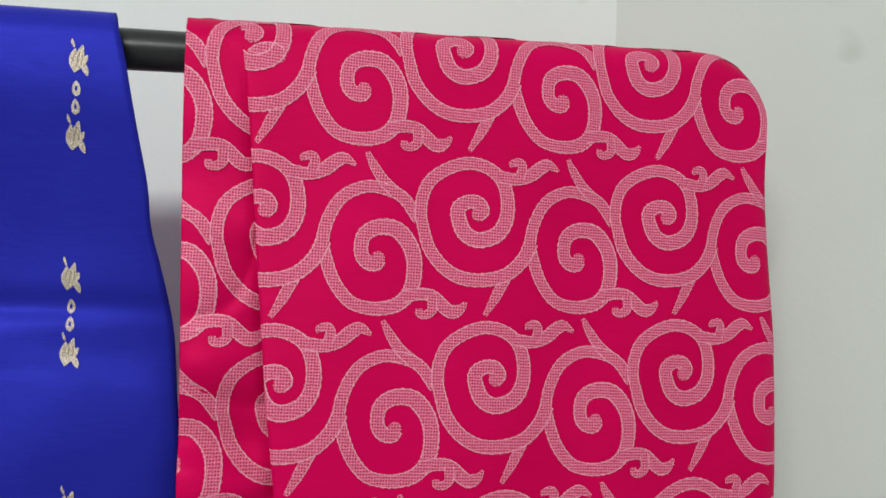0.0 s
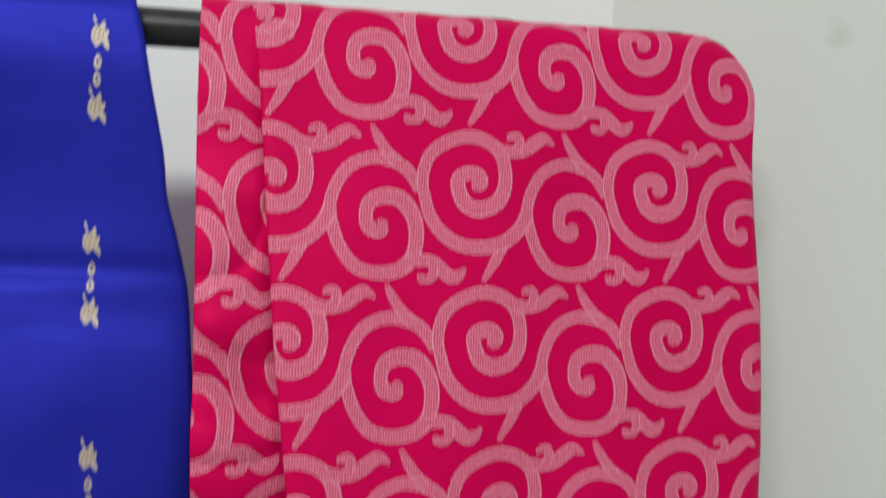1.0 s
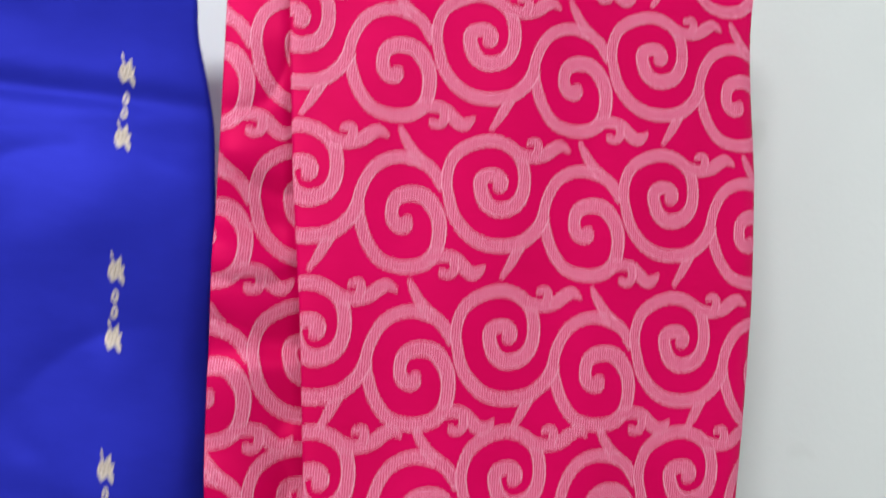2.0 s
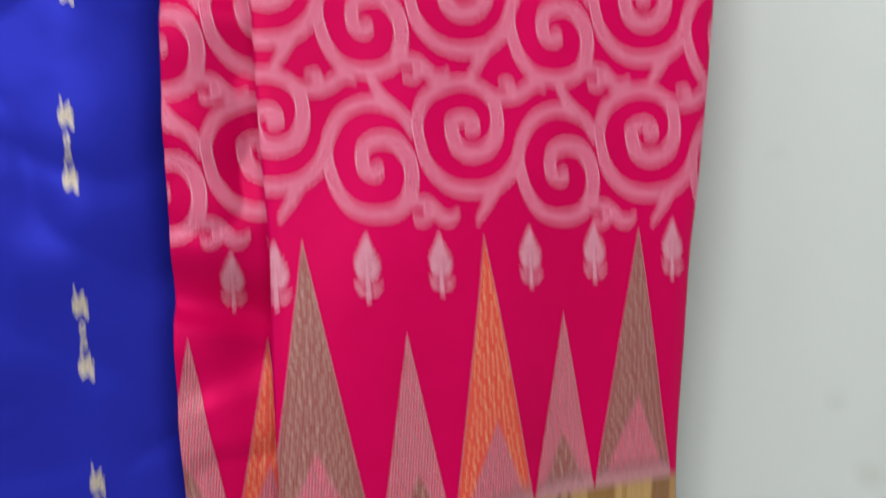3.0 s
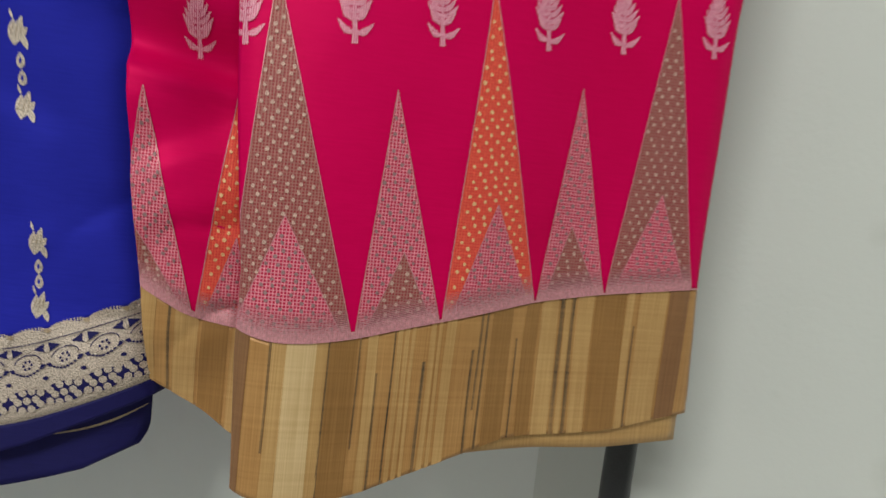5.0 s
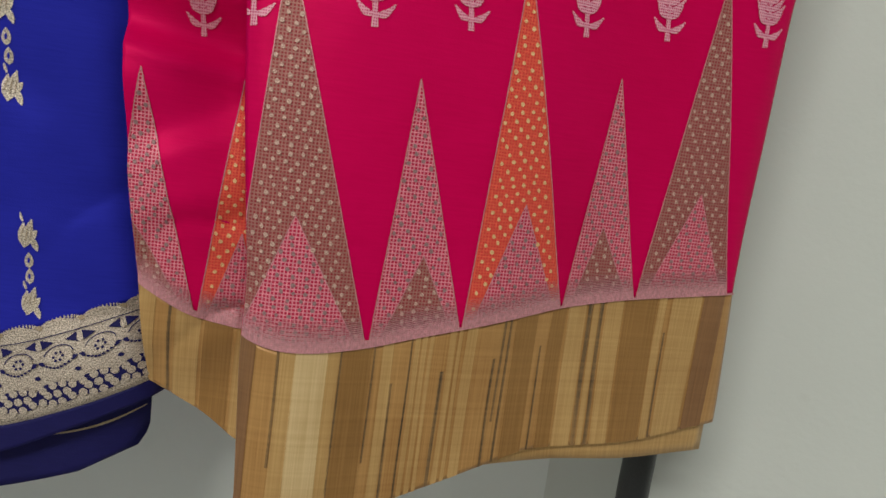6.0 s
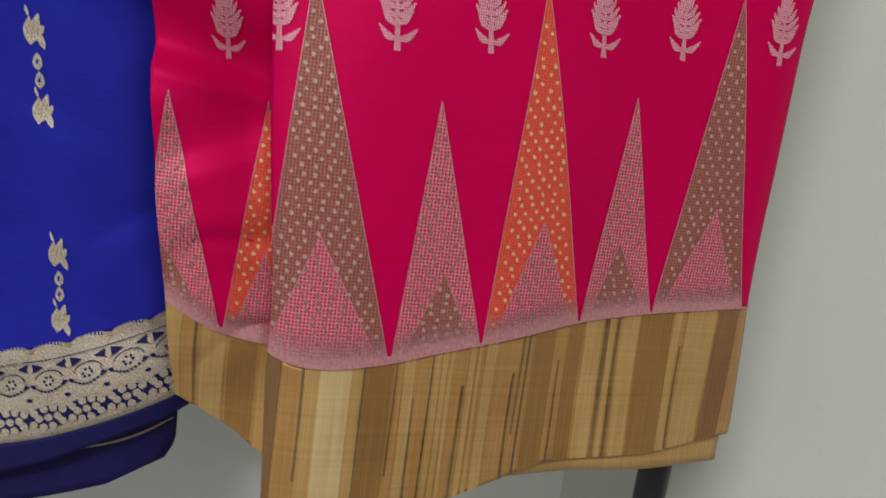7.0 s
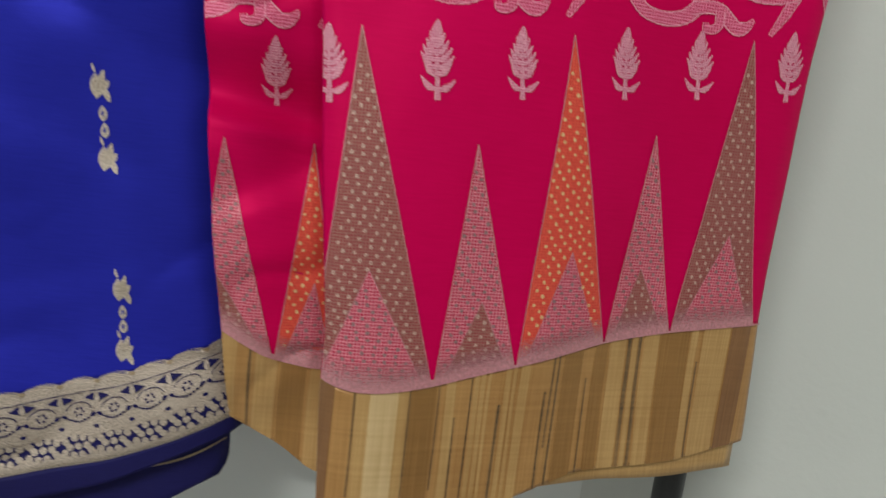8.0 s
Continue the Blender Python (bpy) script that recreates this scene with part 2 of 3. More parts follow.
def spire(apex, bl, br, low, lift, n=40, across=14, top=0.0):
    """A tall triangle standing on the line low(x)."""
    rows = []
    for j in range(n + 1):
        v = top + (1 - top) * j / n
        row = []
        for k in range(across + 1):
            u = k / across
            bx = bl + u * (br - bl)
            row.append((apex[0] + (bx - apex[0]) * v, apex[1] + (low(bx) - apex[1]) * v))
        rows.append(row)
    return rows, lift


# ---- the rod, common to both cloths ----
ROD_Y, R_ROD, R_CLOTH = 0.0185, 0.0110, 0.0185
BEND_X, BEND_R = 0.200, 0.044


def rod_height(x):
    z = 1.2675 + 0.072 * x
    if x > BEND_X:
        z -= BEND_R - math.sqrt(max(0.0, BEND_R ** 2 - min(x - BEND_X, BEND_R * 0.99) ** 2))
    return z


# ---- the room ----
def slab(name, a, b, thick, z0, z1, material, label):
    """An upright wall whose room face runs from a to b; its thickness goes to the left of that way."""
    d = (Vector(b) - Vector(a)).normalized()
    nrm = Vector((-d.y, d.x))
    q = [Vector(a), Vector(b), Vector(b) + nrm * thick, Vector(a) + nrm * thick]
    vs = [(p.x, p.y, z) for z in (z0, z1) for p in q]
    fs = [(0, 1, 5, 4), (1, 2, 6, 5), (2, 3, 7, 6), (3, 0, 4, 7), (3, 2, 1, 0), (4, 5, 6, 7)]
    ob = part(name, vs, fs, material, None, "", None, False)
    return tagged(ob, label, "wall", kind="structure")


CORNER = (0.219, 0.170)
BACK_DIR = Vector((-0.345, 0.035)).normalized()
BACK_END = (CORNER[0] + BACK_DIR.x * 2.3, CORNER[1] + BACK_DIR.y * 2.3)
SIDE_DIR = Vector((math.cos(radians(-33)), math.sin(radians(-33))))
SIDE_END = (CORNER[0] + SIDE_DIR.x * 2.2, CORNER[1] + SIDE_DIR.y * 2.2)
FRONT = -2.75
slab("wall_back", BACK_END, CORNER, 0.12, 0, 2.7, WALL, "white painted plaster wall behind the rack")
slab("wall_side", CORNER, SIDE_END, 0.12, 0, 2.7, WALL_SHADED, "wall painted pale grey for its shade, with faint smudges")
# walls out of view, added to close the room and bounce the lamp's light
slab("wall_end", SIDE_END, (SIDE_END[0], FRONT), 0.12, 0, 2.7, WALL, "unseen plain white wall added for bounced light")
slab("wall_front", (SIDE_END[0], FRONT), (BACK_END[0], FRONT), 0.12, 0, 2.7, WALL, "unseen plain white wall added for bounced light")
slab("wall_left", (BACK_END[0], FRONT), BACK_END, 0.12, 0, 2.7, WALL, "unseen plain white wall added for bounced light")
# the ceiling is out of view too, added for its bounced light
for nm, z0, z1, mt, lb in (("floor", -0.1, 0.0, FLOOR, "grey tiled floor under the rack"), ("ceiling", 2.7, 2.8, CEIL, "unseen white ceiling added for bounced light")):
    x0, x1, y0, y1 = BACK_END[0] - 0.12, SIDE_END[0] + 0.12, FRONT - 0.12, 0.65
    vs = [(x, y, z) for z in (z0, z1) for x, y in ((x0, y0), (x1, y0), (x1, y1), (x0, y1))]
    ob = part(nm, vs, [(0, 3, 2, 1), (4, 5, 6, 7), (0, 1, 5, 4), (1, 2, 6, 5), (2, 3, 7, 6), (3, 0, 4, 7)], mt, None, "", None, False)
    tagged(ob, lb, nm, kind="structure")


# ---- clothes rack ----
def tube(name, pts, r, material, parent, label="", seg=20):
    vs, fs = [], []
    n = len(pts)
    for i, p in enumerate(pts):
        t = (Vector(pts[min(n - 1, i + 1)]) - Vector(pts[max(0, i - 1)])).normalized()
        side = t.cross(Vector((0, 1, 0.001))).normalized()
        up = side.cross(t)
        for k in range(seg):
            a = 2 * math.pi * k / seg
            vs.append(Vector(p) + side * (r * math.cos(a)) + up * (r * math.sin(a)))
    fs = [(i * seg + k, i * seg + (k + 1) % seg, (i + 1) * seg + (k + 1) % seg, (i + 1) * seg + k) for i in range(n - 1) for k in range(seg)]
    fs += [tuple(range(seg))[::-1], tuple(range((n - 1) * seg, n * seg))]
    return part(name, vs, fs, material, parent, label)


rack = thing("clothes_rack", (-0.3, 0.03, 0), "black powder-coated tubular steel clothes rack holding sarees", "clothes rack")
rack.matrix_world = Matrix.Identity(4)


def rod_line():
    pts = [(x, ROD_Y, rod_height(x)) for x in np.linspace(-0.80, BEND_X, 24)]
    zc = rod_height(BEND_X)
    rb = 0.034
    for k in range(1, 9):
        a = math.pi / 2 * k / 8
        pts.append((BEND_X + rb * math.sin(a), ROD_Y + 0.002 * k / 8, zc - rb + rb * math.cos(a)))
    return pts


rod_pts = rod_line()
tube("rail", rod_pts, R_ROD, STEEL, rack)
ex, ey, ez = rod_pts[-1]
tube("upright", [(ex, ey, ez), (ex + 0.001, ey + 0.003, ez - 0.03), (0.249, 0.090, 0.56), (0.256, 0.113, 0.02)], 0.0105, STEEL, rack)
tube("upright", [(-0.80, ROD_Y, rod_height(-0.80)), (-0.802, 0.090, 0.56), (-0.803, 0.113, 0.02)], 0.0105, STEEL, rack)
for fx in (0.256, -0.803):
    tube("foot", [(fx, -0.20, 0.012), (fx, 0.0, 0.012), (fx, 0.118, 0.012)], 0.012, STEEL, rack)

# ---- magenta saree ----
fold_x = lerp_table([(1.30, -0.083), (1.275, -0.081), (1.226, -0.073), (1.161, -0.065), (1.08, -0.055), (0.997, -0.042), (0.90, -0.030), (0.835, -0.020), (0.771, -0.015), (0.69, -0.006), (0.655, -0.006), (0.59, -0.002), (0.5, 0.0)])
right_x = lerp_table([(1.31, 0.2405), (1.226, 0.242), (1.177, 0.245), (1.121, 0.250), (1.03, 0.253), (0.92, 0.2495), (0.85, 0.2485), (0.78, 0.2515), (0.70, 0.2535), (0.634, 0.2585), (0.58, 0.258)])
strip_l = lerp_table([(1.3, -0.109), (1.242, -0.107), (1.196, -0.105), (1.1, -0.099), (1.025, -0.095), (0.92, -0.0875), (0.834, -0.0775), (0.732, -0.0675), (0.671, -0.0585), (0.61, -0.0505)])
strip_r = lambda h: fold_x(h) + 0.022
base_line = lerp_table([(-0.02, 0.6675), (-0.004, 0.6635), (0.01, 0.6595), (0.03, 0.66), (0.054, 0.6635), (0.096, 0.6745), (0.149, 0.687), (0.1914, 0.6938), (0.248, 0.7007), (0.272, 0.702)])
hem_line = lerp_table([(-0.02, 0.592), (0.002, 0.582), (0.03, 0.579), (0.061, 0.583), (0.106, 0.600), (0.141, 0.6125), (0.2057, 0.6165), (0.250, 0.625), (0.272, 0.626)])
strip_base = lerp_table([(-0.12, 0.705), (-0.075, 0.684), (-0.056, 0.673), (-0.031, 0.660), (-0.003, 0.656), (0.03, 0.655)])
strip_hem = lerp_table([(-0.12, 0.655), (-0.075, 0.637), (-0.041, 0.616), (-0.024, 0.609), (-0.003, 0.596), (0.03, 0.588)])


def main_relief(x, h):
    low = smooth01((1.0 - h) / 0.33)
    e = x - fold_x(min(h, 1.3))
    r = 0.016 * low * math.exp(-((x - 0.03) / 0.075) ** 2) 
    # the free edge falls back towards the wall in its lower half
    r -= 0.022 * smooth01((0.95 - h) / 0.25) * smooth01((x - 0.09) / 0.17)
    r -= 0.004 * (0.3 + 0.7 * low) * max(0.0, 1 - e / 0.010) ** 2
    r += 0.0016 * low * math.sin(52 * x + 3 * h) + 0.0007 * math.sin(31 * h + 17 * x) + 0.0006 * math.sin(70 * x - 9 * h)
    r += 0.0038 * noise.noise(Vector((8 * x, 7.7, 6 * h))) + 0.0009 * noise.noise(Vector((24 * x, 2.2, 15 * h)))
    r -= 0.003 * max(0.0, 1 - (right_x(min(h, 1.3)) - x) / 0.012) ** 2
    r += 0.004 * smooth01((0.70 - h) / 0.1) * math.sin(38 * x + 0.8)
    return r


def crease(h, h0, depth, above=0.036, below=0.016):
    """A sag that ends in a sharp pinch at the height h0."""
    return depth * smooth01(1 - (h - h0) / above) if h >= h0 else depth * smooth01(1 - (h0 - h) / below)


def strip_relief(x, h):
    low = smooth01((1.2 - h) / 0.5)
    s = x - strip_l(min(h, 1.3))
    r = -0.004 - 0.019 * low
    for h0, depth, lean in ((0.797, 0.014, 0.12), (0.752, 0.004, -0.5), (0.905, 0.005, 0.4), (0.985, 0.006, -0.2), (1.045, 0.006, 0.2), (1.118, 0.003, -0.3)):
        r -= crease(h + lean * (x + 0.05), h0, depth)
    r += 0.002 * math.sin(85 * s + 0.6) * smooth01((1.25 - h) / 0.1)
    r += 0.0014 * math.sin(55 * h + 40 * x) + 0.0010 * math.sin(97 * h - 25 * x)
    r += (0.005 * noise.noise(Vector((22 * x, 1.7, 16 * h))) + 0.0024 * noise.noise(Vector((26 * x, 5.7, 36 * h)))) * smooth01((1.25 - h) / 0.1)
    # crumples pressed in across the folded width
    r -= 0.003 * max(0.0, 1 - 3.0 * abs(noise.noise(Vector((13 * x + 9 * h, 3.1, 21 * h - 6 * x))))) ** 2 * smooth01((1.25 - h) / 0.1)
    r -= 0.003 * smooth01((x - fold_x(min(h, 1.3)) + 0.006) / 0.012)
    r -= 0.016 * smooth01((0.69 - h) / 0.08) * (1 - smooth01((s - 0.01) / 0.05))
    return r


saree = thing("silk_saree", (0.08, 0, 0.58), "magenta silk saree with pale scroll brocade and tan striped border", "saree", "sarees on the rack")
saree.matrix_world = Matrix.Identity(4)
front = Cloth(saree, fold_x, right_x, main_relief)
side = Cloth(saree, strip_l, strip_r, strip_relief)
rim = lambda d: (lambda x: rod_height(x) + math.pi * R_CLOTH * d)
front.sheet("front_panel", base_line, rim(1.0), PINK, 150, 200)
front.sheet("border_band", hem_line, base_line, TAN, 150, 30, "tan striped tissue border")
pleat = Cloth(saree, lambda h: fold_x(min(h, 1.3)) - 0.0078 * smooth01((h - 1.15) / 0.07), lambda h: fold_x(min(h, 1.3)) + 0.010, lambda x, h: main_relief(x, h) - 0.0035)
pleat.sheet("pleat", lambda x: 1.14, rim(0.9), PINK, 8, 40)
side.sheet("folded_panel", strip_base, rim(1.0), PINK, 50, 190)
side.sheet("folded_border", strip_hem, strip_base, TAN, 30, 22, "tan striped tissue border")
# the half that hangs behind the rail, a little longer near the rack's end
back_low = lambda x: rod_height(x) + math.pi * R_CLOTH * 1.0
back_high = lambda x: 2 * rod_height(x) + math.pi * R_CLOTH - 0.61 - 0.012 * smooth01((0.05 - x) / 0.05)
back = Cloth(saree, lambda h: -0.062, lambda h: 0.236, main_relief)
back.sheet("back_panel", lambda x: back_high(x) - 0.07, back_low, PINK, 30, 60)
back.sheet("back_border", back_high, lambda x: back_high(x) - 0.07, TAN, 30, 8, "tan striped tissue border")

# second layer of the hem that shows under the front one
lip_low = lerp_table([(0.09, 0.598), (0.12, 0.603), (0.1626, 0.6055), (0.207, 0.605), (0.2515, 0.608)])
lip = Cloth(saree, lambda h: 0.085, lambda h: 0.2545, lambda x, h: main_relief(x, h) - 0.004)
lip.sheet("hem_fold", lip_low, lambda x: hem_line(x) + 0.02, LIGHT_TAN, 30, 6)

# scroll brocade: one repeat, drawn round the eye of its lower spiral
LOWER_RING = [(0.022, 0.022), (0.013, 0.033), (0.004, 0.037), (-0.008, 0.038), (-0.020, 0.032), (-0.027, 0.021), (-0.030, 0.007), (-0.027, -0.005), (-0.022, -0.016), (-0.014, -0.025), (-0.005, -0.028), (0.004, -0.028), (0.013, -0.025), (0.019, -0.018), (0.021, -0.008), (0.020, 0.002), (0.016, 0.010), (0.009, 0.016), (-0.001, 0.016), (-0.008, 0.011), (-0.009, 0.002), (-0.006, -0.003), (-0.001, -0.004), (0.001, -0.001)]
UPPER_RING = [(0.023, 0.022), (0.023, 0.033), (0.027, 0.044), (0.037, 0.052), (0.049, 0.056), (0.060, 0.054), (0.068, 0.048), (0.072, 0.038), (0.072, 0.026), (0.067, 0.017), (0.057, 0.013), (0.049, 0.016), (0.045, 0.023), (0.044, 0.030), (0.049, 0.034), (0.055, 0.034), (0.058, 0.030), (0.055, 0.027)]
VINE = [(0.0225, 0.026), (0.025, 0.017), (0.029, 0.006), (0.038, -0.004), (0.049, -0.009), (0.062, -0.009), (0.074, -0.005), (0.083, 0.004), (0.0875, 0.014)]
TAIL_LOW = [(0.015, -0.021), (0.025, -0.019), (0.032, -0.020), (0.038, -0.025), (0.043, -0.028), (0.048, -0.026), (0.051, -0.022)]
CURL_LOW = [(0.0315, -0.020), (0.032, -0.027), (0.029, -0.030), (0.025, -0.030), (0.0245, -0.027)]
THORN_LOW = [(-0.009, 0.057), (-0.005, 0.050), (0.001, 0.042), (0.008, 0.036)]
TAIL_UP = [(0.066, 0.050), (0.077, 0.049), (0.085, 0.052), (0.091, 0.057), (0.096, 0.059), (0.102, 0.056)]
CURL_UP = [(0.0785, 0.050), (0.080, 0.056), (0.078, 0.059), (0.074, 0.058), (0.0742, 0.056)]
THORN_UP = [(0.073, -0.007), (0.068, -0.018), (0.062, -0.029)]


def scroll(cloth, ox, oh, tails_up=True, tails_low=True):
    mv = lambda pts: [(x + ox, h + oh) for x, h in pts]
    w = 0.0062
    pc = [ribbon(mv(LOWER_RING), [w, w * 0.95, w, w, w * 1.2, w * 1.35, w * 1.1, w * 1.2], 0.00035),
          ribbon(mv(UPPER_RING), [w, w, w * 1.05, w * 1.25, w * 1.3, w * 1.1, w * 1.2], 0.00045),
          ribbon(mv(VINE), [w * 0.9, w * 1.05, w * 1.1, w * 1.1, w * 1.2], 0.00055),
          ribbon(mv(THORN_LOW), [0.002, 0.0045, 0.0055, 0.006], 0.00040),
          ribbon(mv(THORN_UP), [0.006, 0.005, 0.0022], 0.00040),
          ribbon(mv(TAIL_LOW), [w, w * 0.95, w * 1.1, w, 0.0015], 0.00065),
          ribbon(mv(CURL_LOW), [w * 0.8, w * 0.75, w * 0.6, 0.003], 0.00075),
          blob(ox + 0.0005, oh - 0.001, 0.0038, 0.0042, 0.0005),
          blob(ox + 0.0555, oh + 0.0275, 0.0036, 0.0040, 0.0006)]
    if tails_up:
        pc += [ribbon(mv(TAIL_UP), [w, w * 0.95, w * 1.1, w, 0.0015], 0.00065), ribbon(mv(CURL_UP), [w * 0.8, w * 0.75, w * 0.6, 0.003], 0.00075)]
    motif = cloth.woven("scroll_motif", pc, SCROLL)
    if motif is None:
        return
    lines = []
    for rows, lift in pc[:7] + pc[9:]:
        for k in (0, -1):
            mid = [row[len(row) // 2] for row in rows]
            line = [(a[k][0] * 0.94 + m[0] * 0.06, a[k][1] * 0.94 + m[1] * 0.06) for a, m in zip(rows, mid)]
            out = [(a[k][0] + (a[k][0] - m[0]) * 0.08, a[k][1] + (a[k][1] - m[1]) * 0.08) for a, m in zip(rows, mid)]
            # the weave steps along the curve
            out = [(q[0] + (q[0] - m[0]) * 0.09 * (n_ % 2), q[1] + (q[1] - m[1]) * 0.09 * (n_ % 2)) for n_, (q, m) in enumerate(zip(out, mid))]
            lines.append(([[p, q] for p, q in zip(line, out)], lift + 0.00006))
    cloth.woven("scroll_outline", lines, SCROLL_EDGE, "", motif)


ROWS_AT = [(-0.027, 1.339), (-0.0135, 1.247), (0.0, 1.155), (0.014, 1.0635), (0.028, 0.9712), (0.0385, 0.8865)]
COL = (0.1168, 0.0068)
for rx_, rh_ in ROWS_AT:
    for c in range(-1, 3):
        scroll(front, rx_ + COL[0] * c, rh_ + COL[1] * c)
    drift = (1.155 - rh_) / 0.2685
    for c in (-2, -1, 0):
        scroll(side, rx_ + 0.009 - 0.014 * drift + COL[0] * c, rh_ - 0.013 + COL[1] * c)


# bud sprigs above the spires
def sprig(cloth, x, top, foot, lean):
    hgt = top - foot
    k = hgt / 0.036
    mid = lambda v: (x + lean * v, top - hgt * v)
    motif = cloth.woven("bud_motif", [ribbon([mid(0.10), mid(0.45), mid(0.75), mid(1.0)], [0.0012 * k, 0.0016 * k, 0.0022 * k, 0.003 * k], 0.0004, 2, 4)], BUD)
    if motif is None:
        return
    cloth.woven("bud_tip", [blob(*mid(0.13), 0.0026 * k, 0.0052 * k, 0.0005, 0, 0.4)], BUD, "", motif)
    for n_, (v, half) in enumerate(((0.22, 0.0034), (0.31, 0.0052), (0.40, 0.0068), (0.49, 0.0078), (0.58, 0.0066))):
        cx, ch = mid(v)
        for sgn in (-1, 1):
            pts = [(cx, ch - 0.0040 * k), (cx + sgn * half * 0.55 * k, ch - 0.0022 * k), (cx + sgn * half * k, ch + 0.0026 * k)]
            cloth.woven("petal", [ribbon(pts, [0.0020 * k, 0.0030 * k, 0.0008 * k], 0.00055 + 0.00004 * n_, 2, 4)], BUD, "", motif)
    cx, ch = mid(0.86)
    for sgn in (-1, 1):
        pts = [(cx, ch), (cx + sgn * 0.0042 * k, ch + 0.0008 * k), (cx + sgn * 0.0084 * k, ch + 0.0052 * k)]
        cloth.woven("leaf", [ribbon(pts, [0.0012 * k, 0.0034 * k, 0.0006 * k], 0.00052, 2, 4)], BUD, "", motif)


for x, top, foot in ((-0.018, 0.838, 0.801), (0.0335, 0.846, 0.808), (0.0770, 0.849, 0.8135), (0.1345, 0.857, 0.8205), (0.1785, 0.862, 0.826), (0.2315, 0.868, 0.831)):
    sprig(front, x, top, foot, 0.004)
sprig(side, -0.043, 0.831, 0.797, 0.003)


# temple spires above the border
def dots(cloth, apex, bl, br, low, mat, pitch, size, hole=None, skip_top=0.1, lift=0.0012, parent=None):
    pc = []
    n = int((apex[1] - low((bl + br) / 2)) / pitch)
    for j in range(n):
        v = skip_top + (1 - skip_top) * (j + 0.5) / n
        xl, xr = apex[0] + (bl - apex[0]) * v, apex[0] + (br - apex[0]) * v
        hl, hr = apex[1] + (low(bl) - apex[1]) * v, apex[1] + (low(br) - apex[1]) * v
        m = max(1, round((xr - xl - 0.003) / (pitch * 1.25)))
        for i in range(m):
            u = (i + 0.5 + (0.22 if j % 2 else -0.22)) / m
            if not 0.06 < u < 0.94:
                continue
            x, h = xl + u * (xr - xl) + random.uniform(-0.0003, 0.0003), hl + u * (hr - hl) + random.uniform(-0.0003, 0.0003)
            if hole and h < hole[0][1]:
                w = (hole[0][1] - h) / max(1e-6, hole[0][1] - low(x))
                if hole[0][0] + (hole[1] - hole[0][0]) * w - 0.001 < x < hole[0][0] + (hole[2] - hole[0][0]) * w + 0.001:
                    continue
            pc.append(blob(x, h, size * random.uniform(0.8, 1.1), size * random.uniform(0.9, 1.3), lift, 0.3, 0.3, 4))
    if pc:
        cloth.woven("woven_dots", pc, mat, "", parent)


def temple(cloth, apex, bl, br, low, inner, mat, mat_in, dot, dot_in):
    body = cloth.woven("temple_spire", [spire(apex, bl, br, low, 0.00035)], mat)
    edge = []
    for bx in (bl, br):
        pts = [(apex[0] + (bx - apex[0]) * t, apex[1] + (low(bx) - apex[1]) * t) for t in np.linspace(0, 1, 12)]
        edge.append(ribbon(pts, [0.00045, 0.00045], 0.0007, 1, 2))
    cloth.woven("spire_edge", edge, HAZE, "", body)
    ibl, ibr = bl + 0.004, br - 0.004
    core = cloth.woven("inner_spire", [spire(inner, ibl, ibr, low, 0.0007)], mat_in, "", body)
    rim_in = []
    for bx in (ibl, ibr):
        pts = [(inner[0] + (bx - inner[0]) * t, inner[1] + (low(bx) - inner[1]) * t) for t in np.linspace(0, 1, 10)]
        rim_in.append(ribbon(pts, [0.0004, 0.0004], 0.0009, 1, 2))
    cloth.woven("inner_edge", rim_in, HAZE, "", body)
    dots(cloth, apex, bl, br, low, dot, 0.0042, 0.00105, (inner, ibl, ibr), 0.10, 0.0010, body)
    dots(cloth, inner, ibl, ibr, low, dot_in, 0.0042, 0.00105, None, 0.14, 0.0012, body)
    # weft threads that thin out above the foot
    threads = []
    for j in range(16):
        up = 0.0002 + 0.00095 * j
        thick_ = 0.00105 * (1 - j / 16) ** 1.3 + 0.00012
        xs = [bl + (br - bl) * k / 16 for k in range(17)]
        rows = []
        for e in (0, 1):
            row = []
            for k, x in enumerate(xs):
                t = (up + e * thick_) / max(1e-6, apex[1] - low(x))
                row.append((x + (apex[0] - x) * t, low(x) + up + e * thick_))
            rows.append(row)
        threads.append((rows, 0.00135))
    cloth.woven("foot_threads", threads, HAZE, "", body)


temple(front, (-0.002, 0.839), -0.012, 0.0510, base_line, (0.0125, 0.722), SPIRE_BROWN, SPIRE_PINK, DOT_SILVER, DOT_GREY)
temple(front, (0.061, 0.789), 0.0520, 0.0955, base_line, (0.0730, 0.709), SPIRE_PINK, SPIRE_BROWN, DOT_GREY, DOT_SILVER)
temple(front, (0.1055, 0.849), 0.0965, 0.1495, base_line, (0.1205, 0.738), SPIRE_ORANGE, SPIRE_PINK, DOT_GOLD, DOT_GREY)
temple(front, (0.162, 0.8045), 0.1505, 0.1920, base_line, (0.167, 0.7305), SPIRE_PINK, SPIRE_BROWN, DOT_GREY, DOT_SILVER)
temple(front, (0.2090, 0.8605), 0.1930, 0.2480, base_line, (0.2185, 0.7535), SPIRE_BROWN, SPIRE_PINK, DOT_SILVER, DOT_GREY)
temple(side, (-0.064, 0.778), -0.075, -0.031, strip_base, (-0.064, 0.707), SPIRE_PINK, SPIRE_BROWN, DOT_GREY, DOT_SILVER)
temple(side, (-0.0185, 0.779), -0.030, 0.006, strip_base, (-0.012, 0.705), SPIRE_ORANGE, SPIRE_PINK, DOT_GOLD, DOT_GREY)

